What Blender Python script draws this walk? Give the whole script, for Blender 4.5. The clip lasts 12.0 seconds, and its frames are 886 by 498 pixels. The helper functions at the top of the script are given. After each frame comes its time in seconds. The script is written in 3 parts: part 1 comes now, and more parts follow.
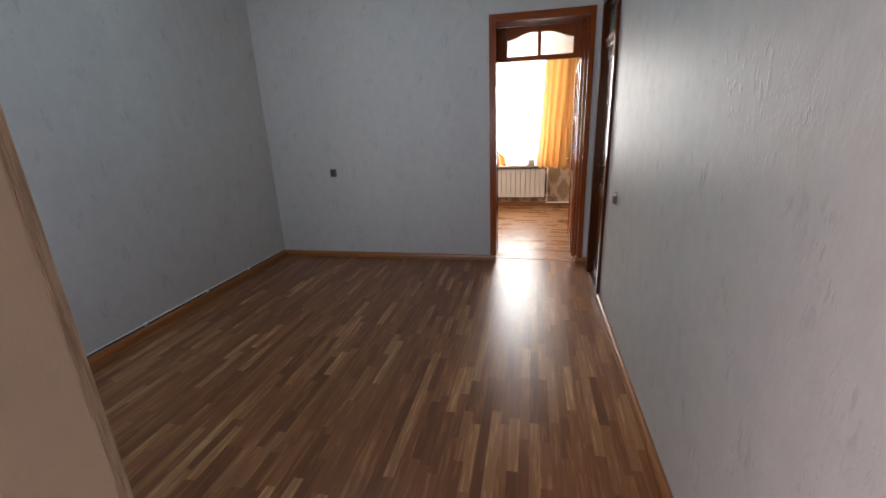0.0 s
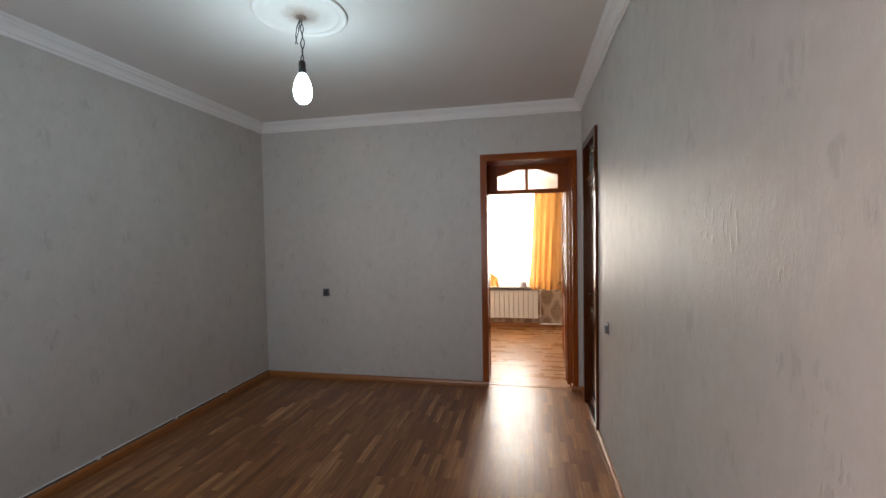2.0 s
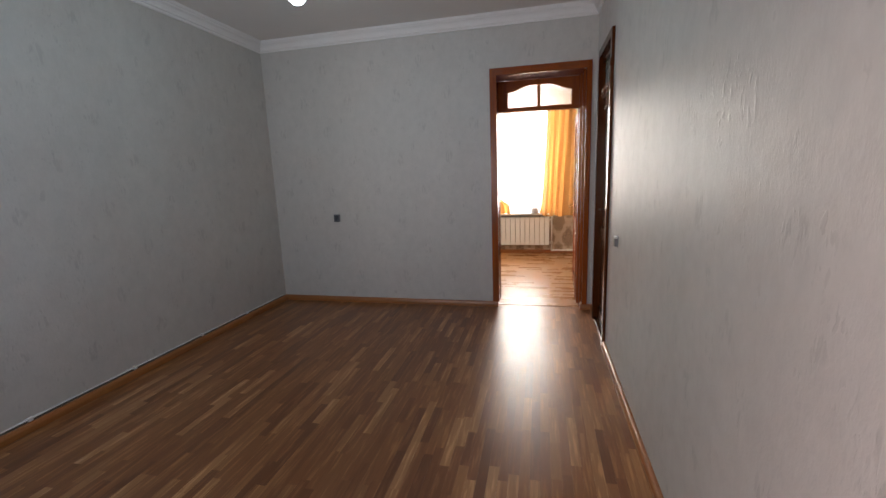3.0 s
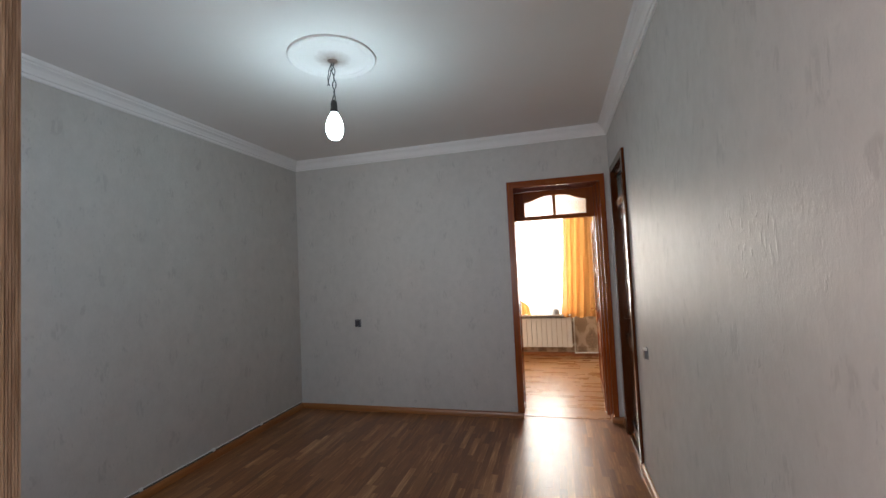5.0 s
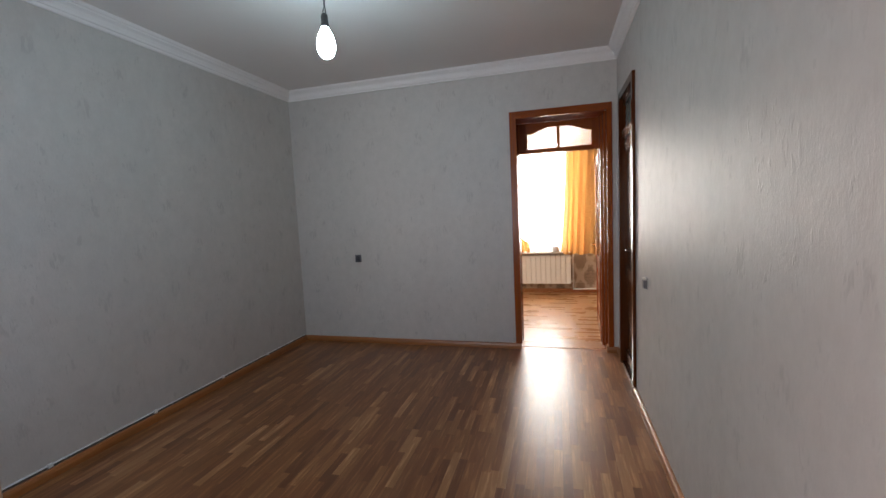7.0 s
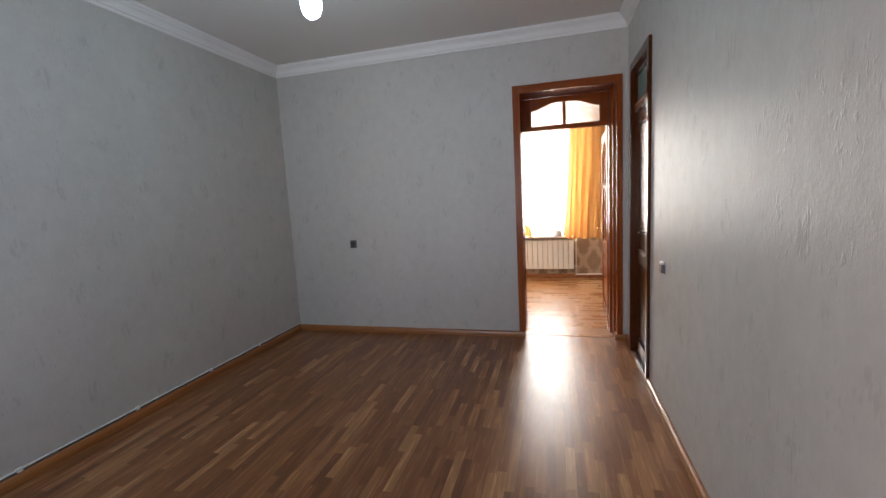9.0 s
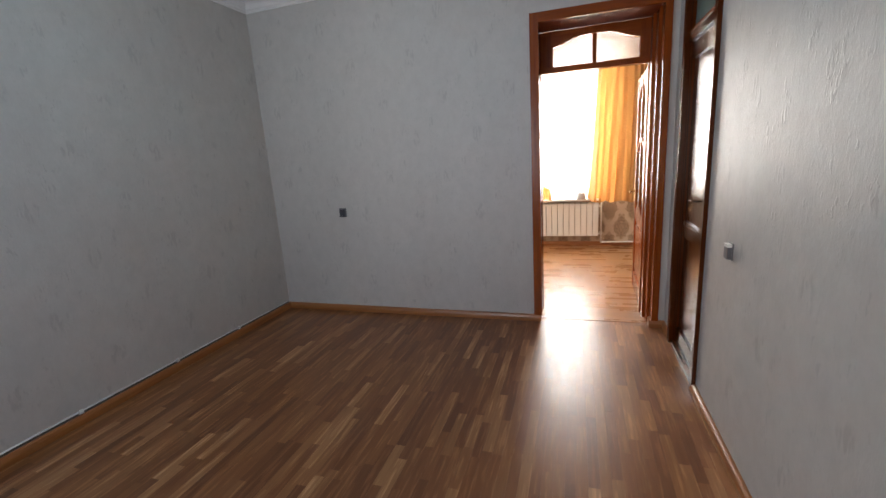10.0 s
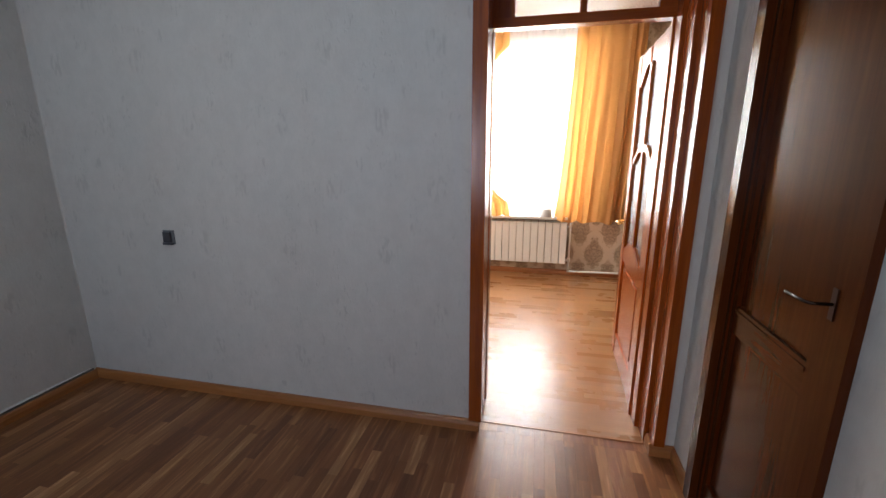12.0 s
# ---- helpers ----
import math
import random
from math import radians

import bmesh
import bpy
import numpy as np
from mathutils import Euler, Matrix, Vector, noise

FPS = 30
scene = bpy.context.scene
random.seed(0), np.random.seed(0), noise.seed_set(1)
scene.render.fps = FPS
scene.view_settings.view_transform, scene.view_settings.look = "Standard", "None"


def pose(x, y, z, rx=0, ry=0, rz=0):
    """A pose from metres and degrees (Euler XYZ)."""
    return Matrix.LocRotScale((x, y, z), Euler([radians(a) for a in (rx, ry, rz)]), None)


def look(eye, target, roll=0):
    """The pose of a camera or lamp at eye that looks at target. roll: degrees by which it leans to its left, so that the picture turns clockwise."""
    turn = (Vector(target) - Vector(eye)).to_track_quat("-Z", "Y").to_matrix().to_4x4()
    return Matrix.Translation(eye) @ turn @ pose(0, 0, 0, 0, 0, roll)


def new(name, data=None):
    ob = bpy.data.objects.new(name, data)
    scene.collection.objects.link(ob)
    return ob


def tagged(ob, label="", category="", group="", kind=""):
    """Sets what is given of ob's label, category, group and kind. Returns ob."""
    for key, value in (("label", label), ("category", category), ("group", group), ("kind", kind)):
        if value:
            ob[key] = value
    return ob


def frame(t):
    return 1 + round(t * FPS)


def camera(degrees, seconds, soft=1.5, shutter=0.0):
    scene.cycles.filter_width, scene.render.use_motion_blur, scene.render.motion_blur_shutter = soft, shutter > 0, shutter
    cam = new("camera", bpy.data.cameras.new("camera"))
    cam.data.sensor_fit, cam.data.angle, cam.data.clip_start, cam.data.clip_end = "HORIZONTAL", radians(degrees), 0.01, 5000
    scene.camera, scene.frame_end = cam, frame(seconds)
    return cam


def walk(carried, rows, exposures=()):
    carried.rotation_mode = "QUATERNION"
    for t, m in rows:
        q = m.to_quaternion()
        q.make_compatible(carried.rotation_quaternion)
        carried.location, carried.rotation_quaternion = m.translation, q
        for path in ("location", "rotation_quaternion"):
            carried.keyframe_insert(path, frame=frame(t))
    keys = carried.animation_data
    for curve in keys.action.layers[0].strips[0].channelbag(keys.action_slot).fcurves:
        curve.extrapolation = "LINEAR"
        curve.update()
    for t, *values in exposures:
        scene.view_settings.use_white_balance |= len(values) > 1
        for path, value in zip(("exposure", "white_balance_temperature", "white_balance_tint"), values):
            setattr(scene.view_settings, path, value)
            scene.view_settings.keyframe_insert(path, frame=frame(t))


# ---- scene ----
cam = camera(93.5, 12.0)
PATH = [
    (0, (-0.578, -4.304, 1.491), (-0.987, -2.44, 0.893), -2.4),
    (0.5, (-0.58, -4.257, 1.572), (-0.991, -2.338, 1.182), -1.5),
    (1, (-0.572, -4.272, 1.641), (-0.974, -2.321, 1.823), -1.4),
    (1.5, (-0.542, -4.292, 1.632), (-0.943, -2.345, 1.858), -1.1),
    (2, (-0.546, -4.262, 1.561), (-0.938, -2.301, 1.5), -1.0),
    (2.5, (-0.528, -4.258, 1.447), (-0.929, -2.319, 1.161), -1.7),
    (3, (-0.519, -4.257, 1.419), (-0.971, -2.342, 1.058), -2.2),
    (3.5, (-0.527, -4.265, 1.458), (-1.028, -2.352, 1.162), -3.0),
    (5.5, (-0.551, -4.284, 1.535), (-1.069, -2.357, 1.675), -2.5),
    (6, (-0.557, -4.273, 1.481), (-1.086, -2.346, 1.385), -2.4),
    (6.5, (-0.564, -4.259, 1.465), (-1.092, -2.336, 1.305), -2.6),
    (7, (-0.563, -4.237, 1.452), (-1.094, -2.317, 1.269), -2.7),
    (9, (-0.638, -4.031, 1.414), (-1.16, -2.117, 1.165), -3.1),
    (9.5, (-0.715, -3.678, 1.389), (-1.245, -1.789, 0.999), -1.8),
    (10, (-0.664, -3.39, 1.413), (-1.272, -1.535, 0.979), -3.8),
    (10.5, (-0.603, -3.104, 1.431), (-1.219, -1.256, 0.976), -3.9),
    (11, (-0.651, -2.678, 1.468), (-0.93, -0.755, 0.997), 1.3),
    (11.5, (-0.648, -2.243, 1.462), (-0.977, -0.33, 0.983), 0.5),
    (12, (-0.697, -1.911, 1.449), (-1.13, -0.017, 0.976), -0.3),
]
walk(cam, [(t, look(eye, target, roll)) for t, eye, target, roll in PATH],
     [(0.0, -0.25, 6700, 10), (0.5, -0.18, 6900, 10), (1.5, -0.30, 7500, 11), (2.0, -0.28, 7550, 12), (2.5, -0.21, 7300, 12), (3.0, -0.20, 7200, 12),
      (3.5, -0.16, 7000, 11), (5.5, -0.31, 7300, 11), (7.0, -0.16, 7050, 11), (9.5, 0.03, 6950, 11), (10.25, 0.06, 6950, 11), (12.0, -0.03, 6600, 10)])

# ---- light ----
world = bpy.data.worlds.new("world")
scene.world = world
world.use_nodes = True
wn = world.node_tree
sky = wn.nodes.new("ShaderNodeTexSky")
sky.sky_type, sky.sun_disc = "NISHITA", False
sky.sun_elevation, sky.sun_rotation = radians(40), radians(120)
wn.links.new(sky.outputs[0], wn.nodes["Background"].inputs[0])
wn.nodes["Background"].inputs[1].default_value = 0.12
sun = new("sun", bpy.data.lights.new("sun", "SUN"))
sun.data.energy, sun.data.angle, sun.data.color = 2.5, radians(0.5), (1.0, 0.95, 0.86)
sun.matrix_world = look((6, -6, 8), (0, 0, 0))


def window_light(name, pose_m, w, h, power, color):
    """A rectangular area lamp in an opening, for daylight or for added fill."""
    li = bpy.data.lights.new(name, "AREA")
    li.shape, li.size, li.size_y, li.energy, li.color = "RECTANGLE", w, h, power, color
    ob = new(name, li)
    ob.matrix_world = pose_m
    return ob


window_light("daylight_far_room", look((-0.85, 3.34, 1.62), (-0.85, 0, 1.62)), 1.28, 1.67, 200, (0.97, 0.98, 0.98))
window_light("daylight_hall", look((-1.5, -7.25, 1.3), (-1.2, 0, 1.1)), 1.3, 2.0, 55, (1.0, 0.91, 0.86))
window_light("daylight_far_room_side", look((-4.05, 1.6, 1.55), (0, 1.6, 1.3)), 1.36, 1.46, 85, (1.0, 0.95, 0.88))
# added bluish fill from an unseen gap in the near wall, for the far wall
window_light("fill_room", look((-2.3, -4.28, 1.6), (-2.2, 0, 0.2)), 1.48, 1.40, 23, (0.44, 0.67, 1.0))
# added lilac fill, out of view, for the lower right wall near the walker
window_light("fill_hall_side", look((-2.26, -5.6, 1.2), (0, -3.7, 0.7)), 0.95, 1.1, 58, (0.93, 0.85, 1.0))

# ---- materials ----


def mat(name, rough=0.5, metal=0.0, color=(0.8, 0.8, 0.8), **more):
    m = bpy.data.materials.new(name)
    m.use_nodes = True
    b = m.node_tree.nodes["Principled BSDF"]
    b.inputs["Base Color"].default_value = (*color, 1)
    b.inputs["Roughness"].default_value = rough
    b.inputs["Metallic"].default_value = metal
    for key, value in more.items():
        b.inputs[key.replace("_", " ")].default_value = value
    return m, m.node_tree.nodes, m.node_tree.links, b


def coords(n, l, scale=(1, 1, 1), offset=None):
    """World position, scaled, so that the grain runs on from piece to piece."""
    g = n.new("ShaderNodeNewGeometry")
    mp = n.new("ShaderNodeMapping")
    mp.inputs["Scale"].default_value = scale
    l.new(g.outputs["Position"], mp.inputs["Vector"])
    if offset is not None:
        l.new(offset, mp.inputs["Location"])
    return mp.outputs["Vector"]


def noise_tex(n, l, vec, scale, detail=4, rough=0.55, distort=0.0):
    t = n.new("ShaderNodeTexNoise")
    t.inputs["Scale"].default_value, t.inputs["Detail"].default_value = scale, detail
    t.inputs["Roughness"].default_value, t.inputs["Distortion"].default_value = rough, distort
    l.new(vec, t.inputs["Vector"])
    return t.outputs["Fac"]


def ramp(n, l, fac, stops):
    r = n.new("ShaderNodeValToRGB")
    e = r.color_ramp.elements
    while len(e) < len(stops):
        e.new(0.5)
    for k, (p, c) in zip(e, stops):
        k.position, k.color = p, (*c, 1) if len(c) == 3 else c
    l.new(fac, r.inputs["Fac"])
    return r.outputs["Color"]


def mixc(n, l, fac, a, b, mode="MIX"):
    m = n.new("ShaderNodeMix")
    m.data_type, m.blend_type = "RGBA", mode
    for sock, v in ((m.inputs[0], fac), (m.inputs[6], a), (m.inputs[7], b)):
        if isinstance(v, (int, float)):
            sock.default_value = v
        elif isinstance(v, tuple):
            sock.default_value = (*v, 1)
        else:
            l.new(v, sock)
    return m.outputs[2]


def math_node(n, l, op, a, b=0.0):
    m = n.new("ShaderNodeMath")
    m.operation = op
    for sock, v in ((m.inputs[0], a), (m.inputs[1], b)):
        if isinstance(v, (int, float)):
            sock.default_value = v
        else:
            l.new(v, sock)
    return m.outputs[0]


def bump(n, l, b, height, strength, distance, normal=None):
    m = n.new("ShaderNodeBump")
    m.inputs["Strength"].default_value, m.inputs["Distance"].default_value = strength, distance
    l.new(height, m.inputs["Height"])
    if normal is not None:
        l.new(normal, m.inputs["Normal"])
    l.new(m.outputs["Normal"], b.inputs["Normal"])
    return m.outputs["Normal"]


def wallpaper_material(name, tone, rough, sprigs=1.0):
    """Embossed vinyl wallpaper: a brushed upright grain, scattered slubs, and sprigs of short wavy ridges in a half-drop repeat."""
    m, n, l, b = mat(name, rough)
    g = n.new("ShaderNodeNewGeometry")
    sp = n.new("ShaderNodeSeparateXYZ")
    l.new(g.outputs["Position"], sp.inputs[0])
    u = math_node(n, l, "ADD", sp.outputs[0], sp.outputs[1])
    v = sp.outputs[2]
    sway = math_node(n, l, "MULTIPLY", math_node(n, l, "SUBTRACT", noise_tex(n, l, coords(n, l), 9, 2), 0.5), 0.10)

    def lattice(u0, v0, wide, tall):
        """Soft ovals, one in each 0.53 by 0.63 m of paper."""
        du = math_node(n, l, "DIVIDE", math_node(n, l, "WRAP", math_node(n, l, "ADD", math_node(n, l, "ADD", u, u0), sway), 0.265), wide)
        dv = math_node(n, l, "DIVIDE", math_node(n, l, "WRAP", math_node(n, l, "ADD", v, v0), 0.315), tall)
        for node, half in ((du, 0.265), (dv, 0.315)):
            w = node.node.inputs[0].links[0].from_node
            w.inputs[1].default_value, w.inputs[2].default_value = half, -half
        r = math_node(n, l, "ADD", math_node(n, l, "MULTIPLY", du, du), math_node(n, l, "MULTIPLY", dv, dv))
        return ramp(n, l, r, [(0.45, (1, 1, 1)), (1.0, (0, 0, 0))])

    spots = lattice(0.10, 0.0, 0.055, 0.072)
    for args in ((0.365, 0.315, 0.052, 0.078), (0.22, 0.20, 0.022, 0.045), (0.48, 0.52, 0.020, 0.040)):
        spots = math_node(n, l, "MAXIMUM", spots, lattice(*args))
    ridge = noise_tex(n, l, coords(n, l, (1, 1, 0.32)), 46, 1.5, 0.5, 0.3)
    sprig = math_node(n, l, "MULTIPLY", spots, ramp(n, l, ridge, [(0.47, (0, 0, 0)), (0.60, (1, 1, 1))]))
    sprig = math_node(n, l, "MULTIPLY", sprig, sprigs)
    grain = noise_tex(n, l, coords(n, l, (1, 1, 0.48)), 74, 4, 0.68, 0.3)
    brushed = noise_tex(n, l, coords(n, l, (1, 1, 0.45)), 36, 4, 0.68, 0.4)
    dash = ramp(n, l, noise_tex(n, l, coords(n, l, (1, 1, 0.42)), 70, 1.5, 0.5, 0.3), [(0.58, (0, 0, 0)), (0.67, (1, 1, 1))])
    flock = ramp(n, l, noise_tex(n, l, coords(n, l, (1, 1, 0.7)), 7.5, 2, 0.5), [(0.50, (0, 0, 0)), (0.64, (1, 1, 1))])
    slubs = math_node(n, l, "MULTIPLY", dash, flock)
    wide = noise_tex(n, l, coords(n, l, (1, 1, 0.5)), 1.7, 3)
    cloud = noise_tex(n, l, coords(n, l, (1, 1, 0.8)), 12, 4, 0.62)
    col = mixc(n, l, wide, tuple(c * 0.90 for c in tone), tuple(min(1, c * 1.08) for c in tone))
    col = mixc(n, l, math_node(n, l, "MULTIPLY", ramp(n, l, cloud, [(0.36, (0, 0, 0)), (0.66, (1, 1, 1))]), 0.19), col, tuple(c * 0.58 for c in tone))
    col = mixc(n, l, math_node(n, l, "MULTIPLY", grain, 0.34), col, tuple(c * 0.66 for c in tone))
    # slubs and sprigs are darkened for their dirt and for the shade of their relief
    col = mixc(n, l, math_node(n, l, "MULTIPLY", slubs, 0.30), col, tuple(c * 0.58 for c in tone))
    col = mixc(n, l, math_node(n, l, "MULTIPLY", sprig, 0.33), col, tuple(c * 0.55 for c in tone))
    l.new(col, b.inputs["Base Color"])
    l.new(math_node(n, l, "ADD", math_node(n, l, "MULTIPLY", cloud, 0.16), rough - 0.08), b.inputs["Roughness"])
    h = math_node(n, l, "ADD", math_node(n, l, "MULTIPLY", grain, 0.9), math_node(n, l, "MULTIPLY", brushed, 0.6))
    h = math_node(n, l, "ADD", h, math_node(n, l, "ADD", math_node(n, l, "MULTIPLY", slubs, 0.6), math_node(n, l, "MULTIPLY", sprig, 0.58)))
    bump(n, l, b, h, 0.56, 0.0022)
    return m


def floor_material(name, along_y, calm, rough):
    """Laminate of narrow oiled strips: each strip has a tone and streaks of its own, under one clear gloss."""
    m, n, l, b = mat(name, rough)
    g = n.new("ShaderNodeNewGeometry")
    o = n.new("ShaderNodeObjectInfo")
    rnd = math_node(n, l, "FRACT", math_node(n, l, "ADD", g.outputs["Random Per Island"], o.outputs["Random"]))
    off = math_node(n, l, "MULTIPLY", rnd, 37.0)
    s = (1, 0.07, 1) if along_y else (0.07, 1, 1)
    grain = noise_tex(n, l, coords(n, l, s, off), 150, 4, 0.65, 0.0)
    streak = noise_tex(n, l, coords(n, l, s, off), 52, 3, 0.55, 0.0)
    broad = noise_tex(n, l, coords(n, l, (s[0], s[1] * 1.6, 1), off), 16, 2, 0.5, 0.0)
    tone = ramp(n, l, rnd, [(0.0, (0.185, 0.061, 0.020)), (0.12, (0.220, 0.075, 0.024)), (0.40, (0.275, 0.101, 0.033)), (0.70, (0.315, 0.122, 0.041)),
                            (0.86, (0.385, 0.165, 0.061)), (1.0, (0.500, 0.248, 0.106))])
    spread = 1.0 - calm
    tone = mixc(n, l, calm, tone, (0.36, 0.185, 0.076))
    dark = mixc(n, l, 1.0, tone, (0.56, 0.48, 0.43), "MULTIPLY")
    light = mixc(n, l, 1.0, tone, (1.40, 1.55, 1.75), "MULTIPLY")
    col = mixc(n, l, math_node(n, l, "MULTIPLY", grain, 0.3 + 0.47 * spread), tone, dark)
    col = mixc(n, l, math_node(n, l, "MULTIPLY", broad, 0.52 * spread), col, dark)
    col = mixc(n, l, math_node(n, l, "MULTIPLY", ramp(n, l, streak, [(0.53, (0, 0, 0)), (0.66, (1, 1, 1))]), 0.65 * spread), col, light)
    col = mixc(n, l, math_node(n, l, "MULTIPLY", ramp(n, l, streak, [(0.33, (1, 1, 1)), (0.46, (0, 0, 0))]), 0.50 * spread), col, dark)
    l.new(col, b.inputs["Base Color"])
    worn = noise_tex(n, l, coords(n, l, (1, 1, 1)), 3.0, 4, 0.6)
    l.new(math_node(n, l, "ADD", math_node(n, l, "ADD", math_node(n, l, "MULTIPLY", rnd, 0.04), math_node(n, l, "MULTIPLY", worn, 0.07)), rough - 0.05), b.inputs["Roughness"])
    return m


def wood_material(name, dark, light, rough, s, coat=0.10):
    """Varnished wood; s stretches its grain along the piece."""
    m, n, l, b = mat(name, rough)
    v = coords(n, l, s)
    grain = noise_tex(n, l, v, 60, 5, 0.62, 0.7)
    broad = noise_tex(n, l, v, 9, 3, 0.5, 1.2)
    f = math_node(n, l, "ADD", math_node(n, l, "MULTIPLY", grain, 0.55), math_node(n, l, "MULTIPLY", broad, 0.45))
    l.new(ramp(n, l, f, [(0.34, dark), (0.66, light)]), b.inputs["Base Color"])
    b.inputs["Coat Weight"].default_value, b.inputs["Coat Roughness"].default_value = coat, 0.15
    ripple = noise_tex(n, l, coords(n, l, (1, 1, 0.08)), 14, 1, 0.5)
    h = math_node(n, l, "ADD", math_node(n, l, "MULTIPLY", grain, 0.12), math_node(n, l, "MULTIPLY", ripple, 1.0))
    bump(n, l, b, h, 0.35, 0.0015)
    return m


def paint_material(name, tone, rough, relief=0.15, scale=60):
    m, n, l, b = mat(name, rough)
    wide = noise_tex(n, l, coords(n, l), 2.0, 4)
    l.new(mixc(n, l, wide, tuple(c * 0.95 for c in tone), tuple(min(1, c * 1.03) for c in tone)), b.inputs["Base Color"])
    bump(n, l, b, noise_tex(n, l, coords(n, l), scale, 3), relief, 0.002)
    return m


def cloth_material(name, tone, through_tone, share):
    """Thin cloth that lets daylight glow through its weave."""
    m, n, l, b = mat(name, 0.7)
    weave = noise_tex(n, l, coords(n, l, (1, 1, 0.3)), 300, 2)
    # upright streaks up to 15 percent darker put fold shade into the colour
    folds = noise_tex(n, l, coords(n, l, (1, 1, 0.15)), 12, 3)
    l.new(mixc(n, l, folds, tuple(c * 0.85 for c in tone), tone), b.inputs["Base Color"])
    bump(n, l, b, weave, 0.2, 0.001)
    tr = n.new("ShaderNodeBsdfTranslucent")
    tr.inputs["Color"].default_value = (*through_tone, 1)
    mx = n.new("ShaderNodeMixShader")
    mx.inputs[0].default_value = share
    l.new(b.outputs[0], mx.inputs[1])
    l.new(tr.outputs[0], mx.inputs[2])
    l.new(mx.outputs[0], n["Material Output"].inputs[0])
    return m


def tulle_material(name):
    m, n, l, b = mat(name, 0.8, color=(0.9, 0.9, 0.9))
    tr = n.new("ShaderNodeBsdfTranslucent")
    tr.inputs["Color"].default_value = (0.9, 0.9, 0.9, 1)
    cl = n.new("ShaderNodeBsdfTransparent")
    m1, m2 = n.new("ShaderNodeMixShader"), n.new("ShaderNodeMixShader")
    m1.inputs[0].default_value, m2.inputs[0].default_value = 0.5, 0.5
    l.new(b.outputs[0], m1.inputs[1])
    l.new(tr.outputs[0], m1.inputs[2])
    l.new(m1.outputs[0], m2.inputs[1])
    l.new(cl.outputs[0], m2.inputs[2])
    l.new(m2.outputs[0], n["Material Output"].inputs[0])
    return m


def damask_material(name):
    """Cream wallpaper with taupe leaf medallions in an ogee net."""
    m, n, l, b = mat(name, 0.5)
    g = n.new("ShaderNodeNewGeometry")
    sp = n.new("ShaderNodeSeparateXYZ")
    l.new(g.outputs["Position"], sp.inputs[0])
    px = math_node(n, l, "PINGPONG", math_node(n, l, "ADD", math_node(n, l, "ADD", sp.outputs[0], sp.outputs[1]), 10.06), 0.16)
    cb = n.new("ShaderNodeCombineXYZ")
    l.new(px, cb.inputs[0])
    l.new(sp.outputs[2], cb.inputs[2])
    cx = math_node(n, l, "COSINE", math_node(n, l, "MULTIPLY", px, math.pi / 0.16))
    cz = math_node(n, l, "COSINE", math_node(n, l, "MULTIPLY", sp.outputs[2], 2 * math.pi / 0.52))
    leafy = noise_tex(n, l, cb.outputs[0], 20, 3, 0.6, 0.6)
    net = math_node(n, l, "ABSOLUTE", math_node(n, l, "MULTIPLY", math_node(n, l, "ADD", cx, cz), 0.5))
    net = math_node(n, l, "ADD", net, math_node(n, l, "MULTIPLY", math_node(n, l, "SUBTRACT", leafy, 0.5), 1.5))
    k = ramp(n, l, net, [(0.18, (0, 0, 0)), (0.40, (1, 1, 1))])
    vein = ramp(n, l, noise_tex(n, l, cb.outputs[0], 55, 2, 0.5, 1.0), [(0.42, (0, 0, 0)), (0.62, (1, 1, 1))])
    taupe = mixc(n, l, vein, (0.25, 0.175, 0.115), (0.42, 0.32, 0.23))
    l.new(mixc(n, l, k, (0.54, 0.44, 0.34), taupe), b.inputs["Base Color"])
    bump(n, l, b, k, 0.2, 0.001)
    return m


M_WALL = wallpaper_material("grey_wallpaper", (0.585, 0.548, 0.513), 0.50)
M_HALLWALL = wallpaper_material("beige_wallpaper", (0.50, 0.42, 0.33), 0.6, 0.4)
M_TRIM, tn, tl, tb = mat("speckled_border_paper", 0.6)
tl.new(ramp(tn, tl, noise_tex(tn, tl, coords(tn, tl, (1, 1, 0.06)), 260, 3, 0.6), [(0.40, (0.33, 0.265, 0.205)), (0.62, (0.50, 0.43, 0.355))]), tb.inputs["Base Color"])
M_DAMASK = damask_material("damask_wallpaper")
M_CEIL = paint_material("ceiling_paint", (0.77, 0.725, 0.69), 0.8, 0.1, 25)
M_FOAM = paint_material("foam_white", (0.83, 0.80, 0.78), 0.6, 0.12, 90)
M_WHITE = paint_material("white_enamel", (0.80, 0.79, 0.76), 0.3, 0.05, 60)
M_FLOOR = floor_material("laminate_lengthways", True, 0.05, 0.31)
M_FLOOR_X = floor_material("laminate_crossways", False, 0.72, 0.28)
M_SUB = paint_material("floor_joint_brown", (0.06, 0.035, 0.02), 0.7)
M_WOOD = wood_material("cherry_varnish_upright", (0.170, 0.030, 0.0032), (0.295, 0.062, 0.0062), 0.24, (1, 1, 0.06))
M_WOODX = wood_material("cherry_varnish_level", (0.170, 0.030, 0.0032), (0.295, 0.062, 0.0062), 0.24, (0.06, 1, 1))
M_DULL = wood_material("cherry_dull_level", (0.18, 0.036, 0.005), (0.31, 0.075, 0.011), 0.65, (0.06, 1, 1), 0.0)
for m in (M_WOOD, M_WOODX):
    m.node_tree.nodes["Principled BSDF"].inputs["Specular IOR Level"].default_value = 0.34
M_DARK = wood_material("walnut_varnish_upright", (0.048, 0.0105, 0.0026), (0.078, 0.0180, 0.0042), 0.17, (1, 1, 0.06), 0.0)
